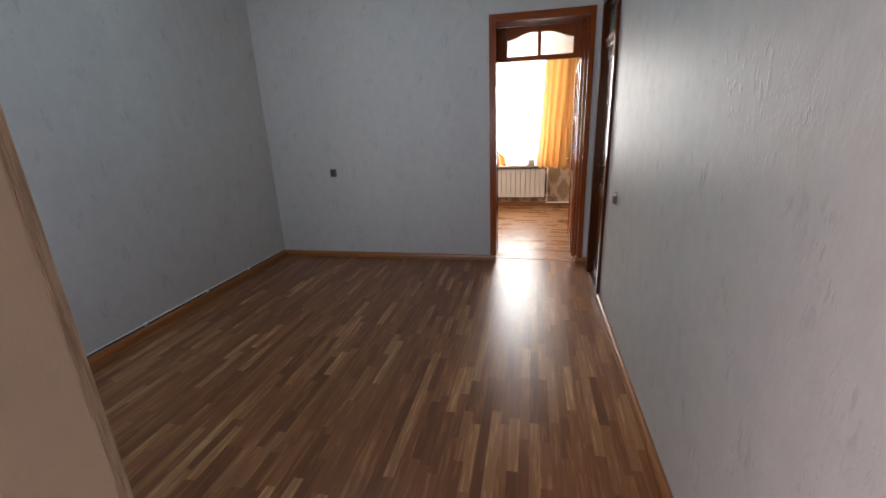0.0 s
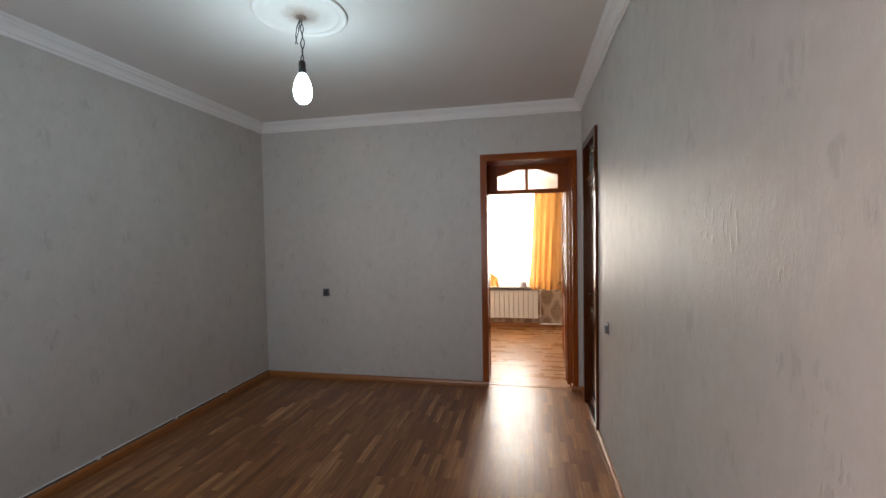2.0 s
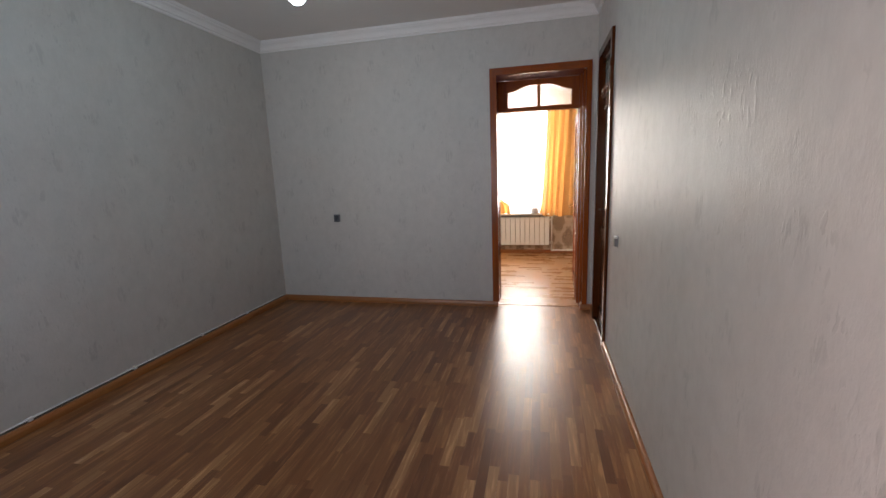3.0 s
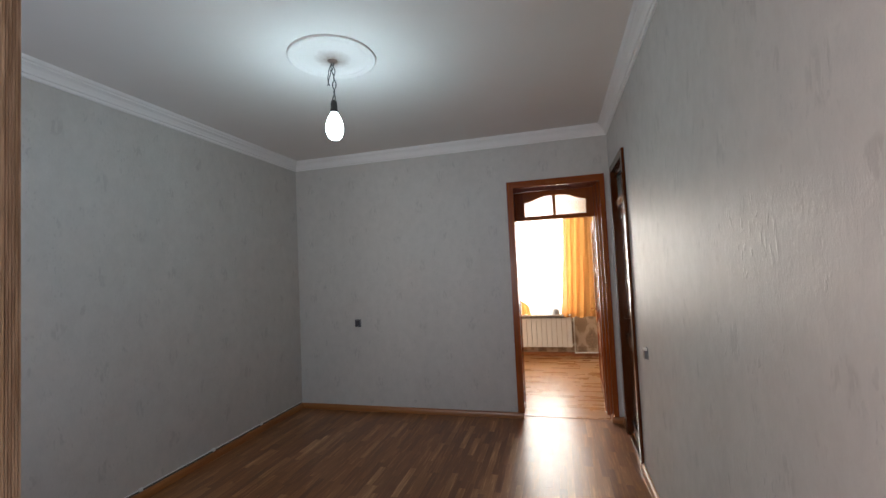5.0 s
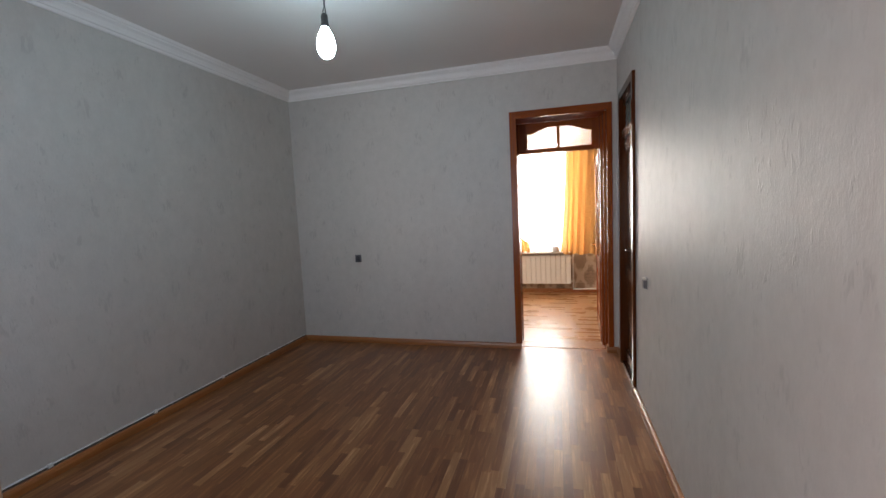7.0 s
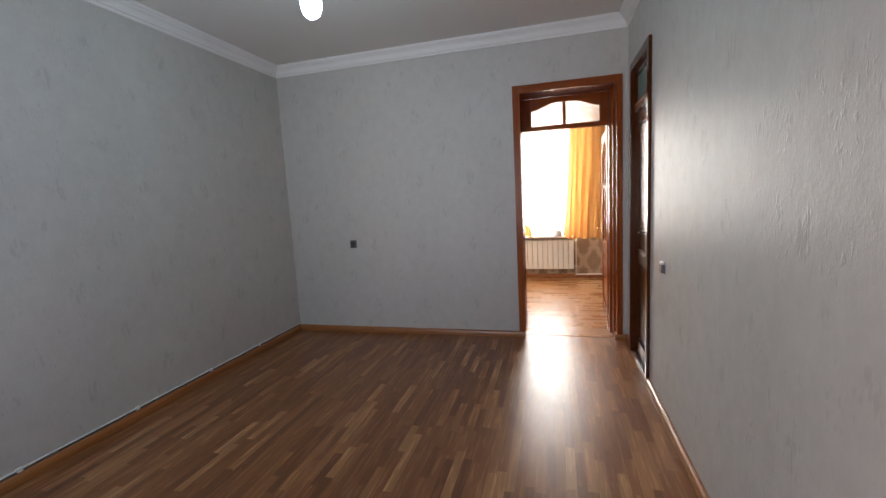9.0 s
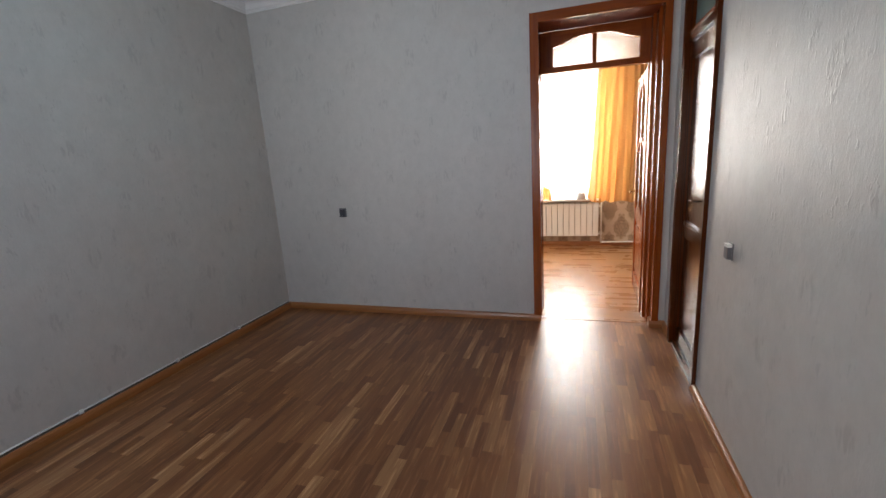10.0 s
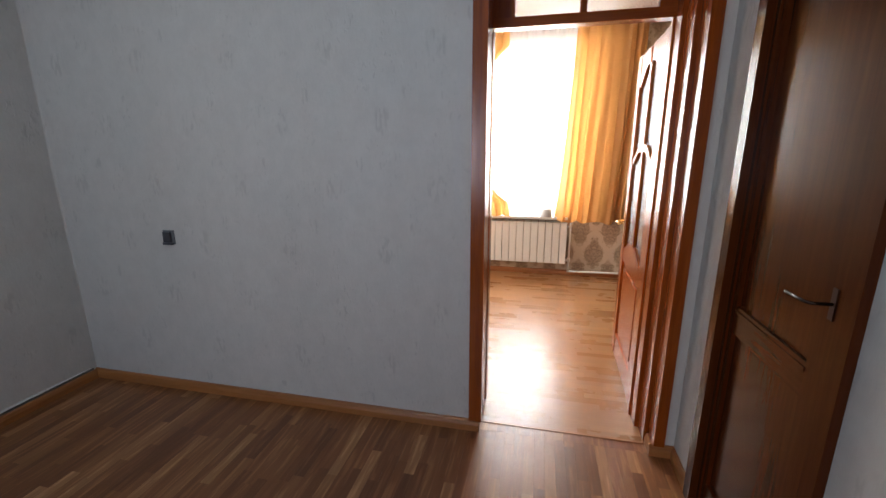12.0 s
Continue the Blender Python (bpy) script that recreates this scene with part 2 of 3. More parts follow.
M_DARKY = wood_material("walnut_varnish_level", (0.048, 0.0105, 0.0026), (0.078, 0.0180, 0.0042), 0.17, (1, 0.06, 1), 0.0)
for m in (M_DARK, M_DARKY):
    m.node_tree.nodes["Principled BSDF"].inputs["Specular IOR Level"].default_value = 0.17
M_BASE = wood_material("skirting_oak", (0.25, 0.085, 0.023), (0.38, 0.147, 0.044), 0.35, (0.06, 0.06, 1))
M_CURTAIN = cloth_material("orange_curtain_cloth", (0.58, 0.29, 0.10), (0.50, 0.235, 0.070), 0.30)
M_TULLE = tulle_material("tulle")
# dark colour that paints in the shade of the gap behind the left skirting
M_GAP = paint_material("gap_shade", (0.15, 0.125, 0.105), 0.9, 0.4, 50)
M_BLACK = mat("black_plastic", 0.4, color=(0.02, 0.02, 0.022))[0]
M_METAL = mat("chrome", 0.18, 1.0, (0.75, 0.74, 0.72))[0]
M_BRASS = mat("brass", 0.22, 1.0, (0.80, 0.55, 0.28))[0]
M_AGED = mat("aged_brass", 0.25, 0.7, (0.032, 0.015, 0.008))[0]
M_DKBRASS = mat("dull_brass", 0.6, 0.0, (0.050, 0.012, 0.004), Specular_IOR_Level=0.15)[0]
M_GREYPL = mat("grey_plastic", 0.35, color=(0.14, 0.14, 0.15))[0]
M_PALEGREY = mat("pale_grey_plastic", 0.4, color=(0.42, 0.42, 0.43))[0]
M_DKPL = mat("dark_grey_plastic", 0.35, color=(0.05, 0.05, 0.06))[0]
M_ROSE, rn, rl, rb = mat("rosette_plaster", 0.75)
rc = rn.new("ShaderNodeTexCoord")
rv = rn.new("ShaderNodeVectorMath")
rv.operation = "LENGTH"
rl.new(rc.outputs["Object"], rv.inputs[0])
# browner towards the centre, with a ragged edge
ragged = math_node(rn, rl, "ADD", rv.outputs["Value"], math_node(rn, rl, "MULTIPLY", noise_tex(rn, rl, rc.outputs["Object"], 22, 4), 0.06))
rl.new(ramp(rn, rl, ragged, [(0.055, (0.30, 0.21, 0.17)), (0.085, (0.52, 0.44, 0.40)), (0.15, (0.77, 0.725, 0.69))]), rb.inputs["Base Color"])
M_HUB = paint_material("brown_plaster", (0.24, 0.17, 0.14), 0.9, 0.5, 60)
M_CABLE = mat("white_cable_pvc", 0.4, color=(0.78, 0.77, 0.75))[0]


def glass_material(name, tone, rough, pattern=0.0):
    m, n, l, b = mat(name, rough, color=tone, IOR=1.48, Transmission_Weight=1.0)
    if pattern:
        g, sp = n.new("ShaderNodeNewGeometry"), n.new("ShaderNodeSeparateXYZ")
        l.new(g.outputs["Position"], sp.inputs[0])
        h = math_node(n, l, "ADD", sp.outputs[0], sp.outputs[1])
        pair = [math_node(n, l, "ABSOLUTE", math_node(n, l, "SINE", math_node(n, l, "MULTIPLY", math_node(n, l, op, h, sp.outputs[2]), 165.0))) for op in ("ADD", "SUBTRACT")]
        bump(n, l, b, math_node(n, l, "MINIMUM", *pair), pattern, 0.003)
    return m


M_GLASS = glass_material("clear_glass", (0.97, 0.98, 0.97), 0.0)
M_PATGLASS = glass_material("patterned_glass", (0.94, 0.92, 0.88), 0.2, 0.35)
M_GREENGLASS = mat("frosted_green_glass", 0.2, color=(0.16, 0.24, 0.22))[0]
M_LAMP, ln, ll, lb = mat("lit_bulb", 0.3, color=(0.9, 0.95, 1.0))
lb.inputs["Emission Color"].default_value = (0.53, 0.81, 1.0, 1)
lb.inputs["Emission Strength"].default_value = 124.0

# ---- mesh helpers ----


def box(bm, x0, x1, y0, y1, z0, z1):
    v = [bm.verts.new(p) for p in ((x0, y0, z0), (x1, y0, z0), (x1, y1, z0), (x0, y1, z0),
                                   (x0, y0, z1), (x1, y0, z1), (x1, y1, z1), (x0, y1, z1))]
    for f in ((3, 2, 1, 0), (4, 5, 6, 7), (0, 1, 5, 4), (1, 2, 6, 5), (2, 3, 7, 6), (3, 0, 4, 7)):
        bm.faces.new([v[i] for i in f])


def prism(bm, pts, axis, a, b):
    """A polygon drawn in the two other axes, run from a to b along the axis."""
    def put(p, q):
        return {"x": (q, p[0], p[1]), "y": (p[0], q, p[1]), "z": (p[0], p[1], q)}[axis]
    lo, hi = [bm.verts.new(put(p, a)) for p in pts], [bm.verts.new(put(p, b)) for p in pts]
    bm.faces.new(lo), bm.faces.new(hi[::-1])
    for i in range(len(pts)):
        j = (i + 1) % len(pts)
        bm.faces.new((lo[i], hi[i], hi[j], lo[j]))


def turned(bm, rings, segs=32, centre=(0, 0, 0)):
    """A body of revolution about z from (radius, height) rings."""
    cx, cy, cz = centre
    rows = []
    for r, z in rings:
        rows.append([bm.verts.new((cx + r * math.cos(2 * math.pi * k / segs), cy + r * math.sin(2 * math.pi * k / segs), cz + z)) for k in range(segs)])
    for a, b in zip(rows, rows[1:]):
        for k in range(segs):
            bm.faces.new((a[k], a[(k + 1) % segs], b[(k + 1) % segs], b[k]))
    bm.faces.new(rows[0][::-1]), bm.faces.new(rows[-1])


def tube(bm, pts, r, segs=8):
    """A round bar through the points."""
    pts = [Vector(p) for p in pts]
    rows = []
    for i, p in enumerate(pts):
        d = (pts[min(i + 1, len(pts) - 1)] - pts[max(i - 1, 0)]).normalized()
        side = d.cross(Vector((0.31, 0.2, 0.93)))
        if side.length < 0.2:
            side = d.cross(Vector((1, 0.1, 0)))
        side.normalize()
        up = d.cross(side)
        rows.append([bm.verts.new(p + r * (math.cos(a) * side + math.sin(a) * up)) for a in (2 * math.pi * k / segs for k in range(segs))])
    for a, b in zip(rows, rows[1:]):
        for k in range(segs):
            bm.faces.new((a[k], a[(k + 1) % segs], b[(k + 1) % segs], b[k]))
    bm.faces.new(rows[0][::-1]), bm.faces.new(rows[-1])


def part(name, bm, material, parent=None, label="", soft=0.0, smooth=False):
    """One mesh object; soft rounds its edges by that many metres."""
    if soft:
        edges = [e for e in bm.edges if len(e.link_faces) == 2 and e.calc_face_angle(0) > 0.6]
        bmesh.ops.bevel(bm, geom=edges, offset=soft, segments=2, profile=0.5, affect="EDGES", clamp_overlap=True)
    bmesh.ops.recalc_face_normals(bm, faces=bm.faces)
    me = bpy.data.meshes.new(name)
    bm.to_mesh(me)
    bm.free()
    me.materials.append(material)
    if smooth:
        for p in me.polygons:
            p.use_smooth = True
    ob = new(name, me)
    ob.parent = parent
    return tagged(ob, label) if label else ob


def thing(name, label, category, group="", at=(0, 0, 0)):
    ob = new(name)
    ob.location = at
    return tagged(ob, label, category, group)


def boxes(name, rows, material, parent=None, label="", soft=0.0):
    bm = bmesh.new()
    for r in rows:
        box(bm, *r)
    return part(name, bm, material, parent, label, soft)


def structure(ob, label=""):
    return tagged(ob, label, "", "", "structure")


# ---- the shell ----
LEFT, RIGHT, NEAR, CEIL = -3.470, -0.008, -4.028, 2.857
FAR = 2.95
DX0, DX1, DTOP = -0.962, -0.086, 2.325       # doorway to the far room
SY0, SY1, STOP = -0.880, -0.270, 2.335       # doorway of the side door

structure(boxes("wall_far", [(LEFT - 0.6, DX0, 0, 0.37, -0.1, CEIL + 0.1), (DX1, 1.9, 0, 0.37, -0.1, CEIL + 0.1), (DX0, DX1, 0, 0.37, DTOP, CEIL + 0.1)], M_WALL), "wall with pale grey embossed wallpaper around a cherry door")
structure(boxes("wall_right", [(RIGHT, 0.3, -4.3, SY0, -0.1, CEIL + 0.1), (RIGHT, 0.3, SY1, -0.002, -0.1, CEIL + 0.1), (RIGHT, 0.3, SY0, SY1, STOP, CEIL + 0.1)], M_WALL), "long wall with pale grey embossed wallpaper beside the walker")
structure(boxes("wall_left", [(LEFT - 0.3, LEFT, -4.3, -0.002, -0.1, CEIL + 0.1)], M_WALL), "plain wall with pale grey embossed wallpaper")
# the gap left of the hall opening is added, out of view, for the fill lamp
structure(boxes("wall_near", [(LEFT - 0.3, -3.05, -4.30, NEAR, -0.1, CEIL + 0.1), (-1.55, -1.0, -4.30, NEAR, -0.1, CEIL + 0.1), (-3.05, -1.55, -4.30, NEAR, -0.1, 0.85), (-3.05, -1.55, -4.30, NEAR, 2.35, CEIL + 0.1), (-0.10, RIGHT - 0.002, -4.30, NEAR, -0.1, CEIL + 0.1), (-1.0, -0.10, -4.30, NEAR, 2.45, CEIL + 0.1)], M_WALL), "wall with the opening to the hall and an added gap for fill light")
structure(boxes("ceiling", [(LEFT - 0.3, 0.3, -4.3, 0.0, CEIL, CEIL + 0.2)], M_CEIL), "matt white painted ceiling")
structure(boxes("ceiling_far_room", [(LEFT - 0.3, 1.9, 0.37, FAR + 0.1, CEIL, CEIL + 0.2)], M_CEIL), "matt white ceiling of the far room")
WX0, WX1, WZ0, WZ1 = -1.50, -0.20, 0.70, 2.42
structure(boxes("wall_far_room_window", [(LEFT - 0.6, WX0, FAR, FAR + 0.35, -0.1, CEIL + 0.1), (WX1, 1.9, FAR, FAR + 0.35, -0.1, CEIL + 0.1), (WX0, WX1, FAR, FAR + 0.35, -0.1, WZ0), (WX0, WX1, FAR, FAR + 0.35, WZ1, CEIL + 0.1)], M_DAMASK), "window wall with cream and brown damask wallpaper")
structure(boxes("wall_far_room_left", [(LEFT - 0.6, LEFT - 0.3, 0.37, 0.90, -0.1, CEIL + 0.1), (LEFT - 0.6, LEFT - 0.3, 2.30, FAR, -0.1, CEIL + 0.1), (LEFT - 0.6, LEFT - 0.3, 0.90, 2.30, -0.1, 0.80), (LEFT - 0.6, LEFT - 0.3, 0.90, 2.30, 2.30, CEIL + 0.1)], M_DAMASK), "damask papered side wall with a window opening")
structure(boxes("wall_far_room_right", [(1.6, 1.9, 0.37, FAR, -0.1, CEIL + 0.1)], M_DAMASK), "damask papered side wall")
# a thin damask layer on the far room's side of the shared wall
structure(boxes("wallpaper_far_room", [(LEFT - 0.3, DX0 - 0.06, 0.37, 0.374, 0, CEIL), (DX1 + 0.06, 1.6, 0.37, 0.374, 0, CEIL)], M_DAMASK), "damask wallpaper")
# hall behind the walker
# the left wall's opening is added to let the lilac fill through
structure(boxes("wall_hall_left", [(-2.5, -2.2, -7.1, -6.1, -0.1, CEIL + 0.1), (-2.5, -2.2, -5.1, -4.3, -0.1, CEIL + 0.1), (-2.5, -2.2, -6.1, -5.1, -0.1, 0.6), (-2.5, -2.2, -6.1, -5.1, 1.85, CEIL + 0.1)], M_HALLWALL), "beige papered hall wall, unseen, with an added opening for fill light")
structure(boxes("wall_hall_right", [(0.3, 0.6, -7.1, -4.3, -0.1, CEIL + 0.1)], M_HALLWALL), "beige papered hall wall")
structure(boxes("wall_hall_end", [(-2.5, -2.2, -7.3, -7.1, -0.1, CEIL + 0.1), (-0.8, 0.6, -7.3, -7.1, -0.1, CEIL + 0.1), (-2.2, -0.8, -7.3, -7.1, -0.1, 0.28), (-2.2, -0.8, -7.3, -7.1, 2.35, CEIL + 0.1)], M_HALLWALL), "hall wall with a window opening")
structure(boxes("ceiling_hall", [(-2.5, 0.6, -7.3, -4.3, CEIL, CEIL + 0.2)], M_CEIL), "hall ceiling")
structure(boxes("subfloor", [(LEFT - 0.6, 1.9, -7.3, FAR + 0.35, -0.12, -0.009)], M_SUB), "floor under the laminate")
# closed space behind the side door
structure(boxes("wall_closet", [(1.0, 1.1, -1.3, 0.0, -0.1, CEIL), (0.3, 1.0, -1.3, -1.2, -0.1, CEIL), (0.3, 1.1, -1.3, 0.0, CEIL, CEIL + 0.1)], M_WALL), "walls behind the side door")

# papered corner of the opening beside the walker: ribbed border, then plain beige paper
structure(boxes("wallpaper_reveal", [(-1.0, -0.997, -4.30, -4.042, 0, 2.45)], M_HALLWALL), "plain beige paper in the opening's reveal")
bm = bmesh.new()
for k in range(6):
    y = -4.042 + k * 0.0023
    prism(bm, [(-1.0, y), (-0.9968, y + 0.0002), (-0.9957, y + 0.0011), (-0.9968, y + 0.0020), (-1.0, y + 0.0023)], "z", 0, 2.45)
structure(part("wallpaper_border", bm, M_TRIM), "ribbed beige border paper on the opening's edge")

# paper lapped unevenly round the inner corner
bm = bmesh.new()
random.seed(21)
rails, w, q = [], 0.006, 0.008
for k in range(150):
    w = min(0.014, max(0.002, w + random.uniform(-0.0022, 0.0022)))
    q = min(0.012, max(0.003, q + random.uniform(-0.0015, 0.0015)))
    z = 0.08 + k * (CEIL - 0.19) / 149
    rails.append([bm.verts.new(p) for p in ((LEFT - 0.001, -w, z), (LEFT + 0.25 * q, -0.35 * w, z), (LEFT + q, 0.001, z))])
for a, b in zip(rails, rails[1:]):
    for k in range(2):
        bm.faces.new((a[k], a[k + 1], b[k + 1], b[k]))
structure(part("wallpaper_lap", bm, M_WALL, smooth=True), "grey wallpaper lapped unevenly round the corner")

# ---- cornice and rosette ----


def cornice_profile():
    """Stepped and coved foam moulding: out from the wall, up from its lower edge."""
    return [(0.0, 0.0), (0.010, 0.0), (0.014, 0.007), (0.014, 0.020), (0.023, 0.024), (0.027, 0.040), (0.038, 0.058), (0.052, 0.068),
            (0.058, 0.071), (0.060, 0.081), (0.070, 0.086), (0.077, 0.095), (0.080, 0.104), (0.0, 0.104)]


CZ = CEIL - 0.104
for name, axis, a, b, put in (("cornice_far", "x", LEFT, 0.0, lambda o: -o), ("cornice_left", "y", NEAR, -0.001, lambda o: LEFT + o),
                              ("cornice_right", "y", NEAR, -0.001, lambda o: RIGHT - o), ("cornice_near", "x", LEFT, 0.0, lambda o: NEAR + o)):
    bm = bmesh.new()
    prism(bm, [(put(o), CZ + h) for o, h in cornice_profile()], axis, a, b)
    structure(part(name, bm, M_FOAM), "white stepped foam cornice along the ceiling")

LX, LY = -1.808, -2.019
rosette = thing("ceiling_rosette", "round white moulded rosette on the ceiling, brown at its middle", "ceiling rosette", at=(LX, LY, CEIL))
bm = bmesh.new()
turned(bm, [(0.266, 0.0), (0.266, -0.007), (0.260, -0.010), (0.252, -0.010), (0.246, -0.005), (0.222, -0.004), (0.213, -0.007), (0.205, -0.007), (0.198, -0.004),
            (0.15, -0.005), (0.10, -0.007), (0.07, -0.011), (0.05, -0.015), (0.04, -0.017)], 64)
part("disc", bm, M_ROSE, rosette, smooth=True)
bm = bmesh.new()
turned(bm, [(0.030, -0.010), (0.030, -0.020), (0.022, -0.023), (0.010, -0.021)], 24)
part("hub", bm, M_HUB, rosette, "brown hub with the wire hole", smooth=True)

lamp = thing("pendant_lamp", "lit white bulb in a black holder hanging on twisted black wires", "light bulb", at=(LX, LY, CEIL))
bm = bmesh.new()
w1 = [(0.006 * math.cos(i * 0.9), 0.006 * math.sin(i * 0.9), -0.03 - i * 0.0125) for i in range(20)]
w2 = [(-0.006 * math.cos(i * 0.9) + 0.012 * math.sin(i * 0.16), -0.006 * math.sin(i * 0.9), -0.03 - i * 0.0125) for i in range(20)]
tube(bm, w1, 0.0032)
tube(bm, w2, 0.0032)
part("wire", bm, M_BLACK, lamp, smooth=True)
bm = bmesh.new()
tube(bm, [(-0.010, 0, -0.035), (-0.030, 0.004, -0.07), (-0.036, 0.0, -0.12), (-0.030, -0.004, -0.155), (-0.022, -0.004, -0.17)], 0.003)
tube(bm, [(-0.012, 0.006, -0.035), (-0.022, 0.01, -0.09), (-0.034, 0.006, -0.13), (-0.040, 0.004, -0.165)], 0.0028)
part("loose_wire", bm, M_BLACK, lamp, "loose cut wire ends", smooth=True)
bm = bmesh.new()
turned(bm, [(0.008, -0.265), (0.017, -0.270), (0.020, -0.285), (0.020, -0.318), (0.023, -0.322), (0.023, -0.340), (0.018, -0.344)], 24)
part("holder", bm, M_BLACK, lamp, "black plastic lamp holder", smooth=True)
bm = bmesh.new()
turned(bm, [(0.017, -0.338), (0.023, -0.350), (0.037, -0.375), (0.048, -0.408), (0.052, -0.440), (0.049, -0.468), (0.039, -0.492), (0.022, -0.507), (0.005, -0.512)], 32)
part("bulb", bm, M_LAMP, lamp, "glowing cool white bulb", smooth=True)

# ---- skirting ----


def skirting(name, axis, a, b, put, label, h=0.058, d=0.017):
    bm = bmesh.new()
    prism(bm, [(put(0), 0), (put(d), 0), (put(d), h * 0.55), (put(d * 0.75), h * 0.86), (put(d * 0.4), h), (put(0), h)], axis, a, b)
    return structure(part(name, bm, M_BASE), label)


skirting("baseboard_far", "x", LEFT, -0.942, lambda o: -o, "light oak skirting along the far wall", d=0.024)
skirting("baseboard_reveal", "y", 0.0, 0.076, lambda o: -0.1025 - o, "short oak skirting inside the doorway", d=0.016)
skirting("baseboard_corner", "x", -0.120, RIGHT, lambda o: -o, "short oak skirting between the two doors", d=0.02)
skirting("baseboard_right", "y", -4.04, -0.918, lambda o: RIGHT - o, "light oak skirting along the papered wall", h=0.045, d=0.030)
skirting("baseboard_right_corner", "y", -0.225, -0.02, lambda o: RIGHT - o, "short oak skirting piece")
skirting("baseboard_left", "y", -4.04, -0.02, lambda o: LEFT + 0.012 + o, "oak skirting standing off the wall, with a gap behind it")
skirting("baseboard_far_room", "x", LEFT - 0.3, 1.6, lambda o: FAR - o, "oak skirting under the window")

# rough white plaster edge where the paper ends above the skirting's gap
bm = bmesh.new()
random.seed(9)
for i in range(60):
    y = -4.0 + i * 0.066
    d, z = random.uniform(0.002, 0.005), 0.0685 + random.uniform(-0.0015, 0.0015)
    box(bm, LEFT, LEFT + d, y, y + 0.066, z, 0.0765 + random.uniform(-0.001, 0.001))
# thin dark strip on the wall, giving the gap its shade by colour
structure(boxes("wall_foot", [(LEFT, LEFT + 0.0015, -4.0, -0.02, 0.0, 0.066)], M_GAP), "wall foot behind the skirting, coloured dark for the gap's shade")
structure(part("plaster_edge", bm, M_FOAM), "rough white plaster edge at the wall's foot")

# cable laid in the gap on top of the left skirting
cable = thing("cable", "white cable lying on the skirting's top along the wall", "cable")
bm = bmesh.new()
random.seed(4)
tube(bm, [(LEFT + 0.006, -4.0 + i * 0.1, 0.0720 + random.uniform(-0.001, 0.001)) for i in range(40)], 0.0030, 6)
part("sheath", bm, M_CABLE, cable, smooth=True)
for y in (-3.4, -2.62, -1.95, -1.3, -0.7):
    boxes("clip", [(LEFT, LEFT + 0.014, y - 0.012, y + 0.012, 0.060, 0.082)], M_CABLE, cable, soft=0.002)

# ---- the doorway to the far room ----
door1 = tagged(new("door_1"), "varnished cherry door frame with a glazed transom, its leaf standing open", "door", "", "structure")
boxes("casing_left", [(-0.997, -0.932, -0.022, 0.0, 0.059, 2.378)], M_WOOD, door1, soft=0.006)
boxes("casing_right", [(-0.103, -0.056, -0.022, 0.0, 0.059, 2.378)], M_WOOD, door1, soft=0.006)
boxes("casing_top", [(-0.932, -0.103, -0.022, 0.0, 2.312, 2.378)], M_WOODX, door1, soft=0.006)
boxes("lining_left", [(DX0, -0.946, 0.0, 0.28, 0, DTOP)], M_WOOD, door1)
boxes("lining_right", [(-0.102, DX1, 0.0, 0.09, 0, DTOP)], M_WOOD, door1, soft=0.003)
boxes("lining_right", [(-0.122, DX1, 0.09, 0.20, 0, DTOP)], M_WOOD, door1, soft=0.004)
boxes("lining_top", [(-0.946, -0.122, 0.0, 0.28, 2.311, DTOP)], M_DULL, door1)
boxes("frame_post", [(DX0, -0.942, 0.28, 0.365, 0, DTOP)], M_WOOD, door1, soft=0.004)
boxes("frame_post", [(-0.142, DX1, 0.20, 0.365, 0, DTOP)], M_WOOD, door1, soft=0.004)
boxes("rebate", [(-0.150, -0.142, 0.30, 0.33, 0, 2.0)], M_WOOD, door1, soft=0.003)


def wave(u, lift):
    """Height of the curved heads: low at the outer side, high near the middle; u from 0 to 1."""
    return lift * (0.5 - 0.5 * math.cos(math.pi * min(1, u * 1.25)))


def curved_head(bm, x0, x1, ztop, zlow, lift, y0, y1, flip, n=14):
    pts = [(x1, ztop), (x0, ztop)]
    for i in range(n + 1):
        u = i / n
        pts.append((x0 + (x1 - x0) * u, zlow + wave(1 - u if flip else u, lift)))
    prism(bm, pts, "y", y0, y1)


TB, TC = 2.045, -0.535
boxes("transom_sill", [(-0.942, -0.142, 0.275, 0.345, 2.0, TB)], M_WOODX, door1, soft=0.004)
boxes("transom_stile", [(-0.942, -0.845, 0.285, 0.335, TB, 2.311)], M_WOOD, door1, soft=0.003)
boxes("transom_stile", [(-0.214, -0.142, 0.285, 0.335, TB, 2.311)], M_WOOD, door1, soft=0.003)
boxes("transom_muntin", [(TC - 0.015, TC + 0.015, 0.282, 0.338, TB, 2.311)], M_WOOD, door1, soft=0.003)
for x0, x1, flip in ((-0.845, TC - 0.015, False), (TC + 0.015, -0.214, True)):
    bm = bmesh.new()
    curved_head(bm, x0, x1, 2.311, 2.195, 0.062, 0.285, 0.335, flip)
    part("transom_head", bm, M_WOODX, door1)
    boxes("transom_pane", [(x0, x1, 0.308, 0.312, TB, 2.27)], M_PATGLASS, door1, "patterned glass pane")
structure(boxes("threshold", [(DX0 + 0.014, DX1 - 0.014, 0.062, 0.078, -0.004, 0.003)], M_BASE, None), "thin seam strip in the doorway's floor")

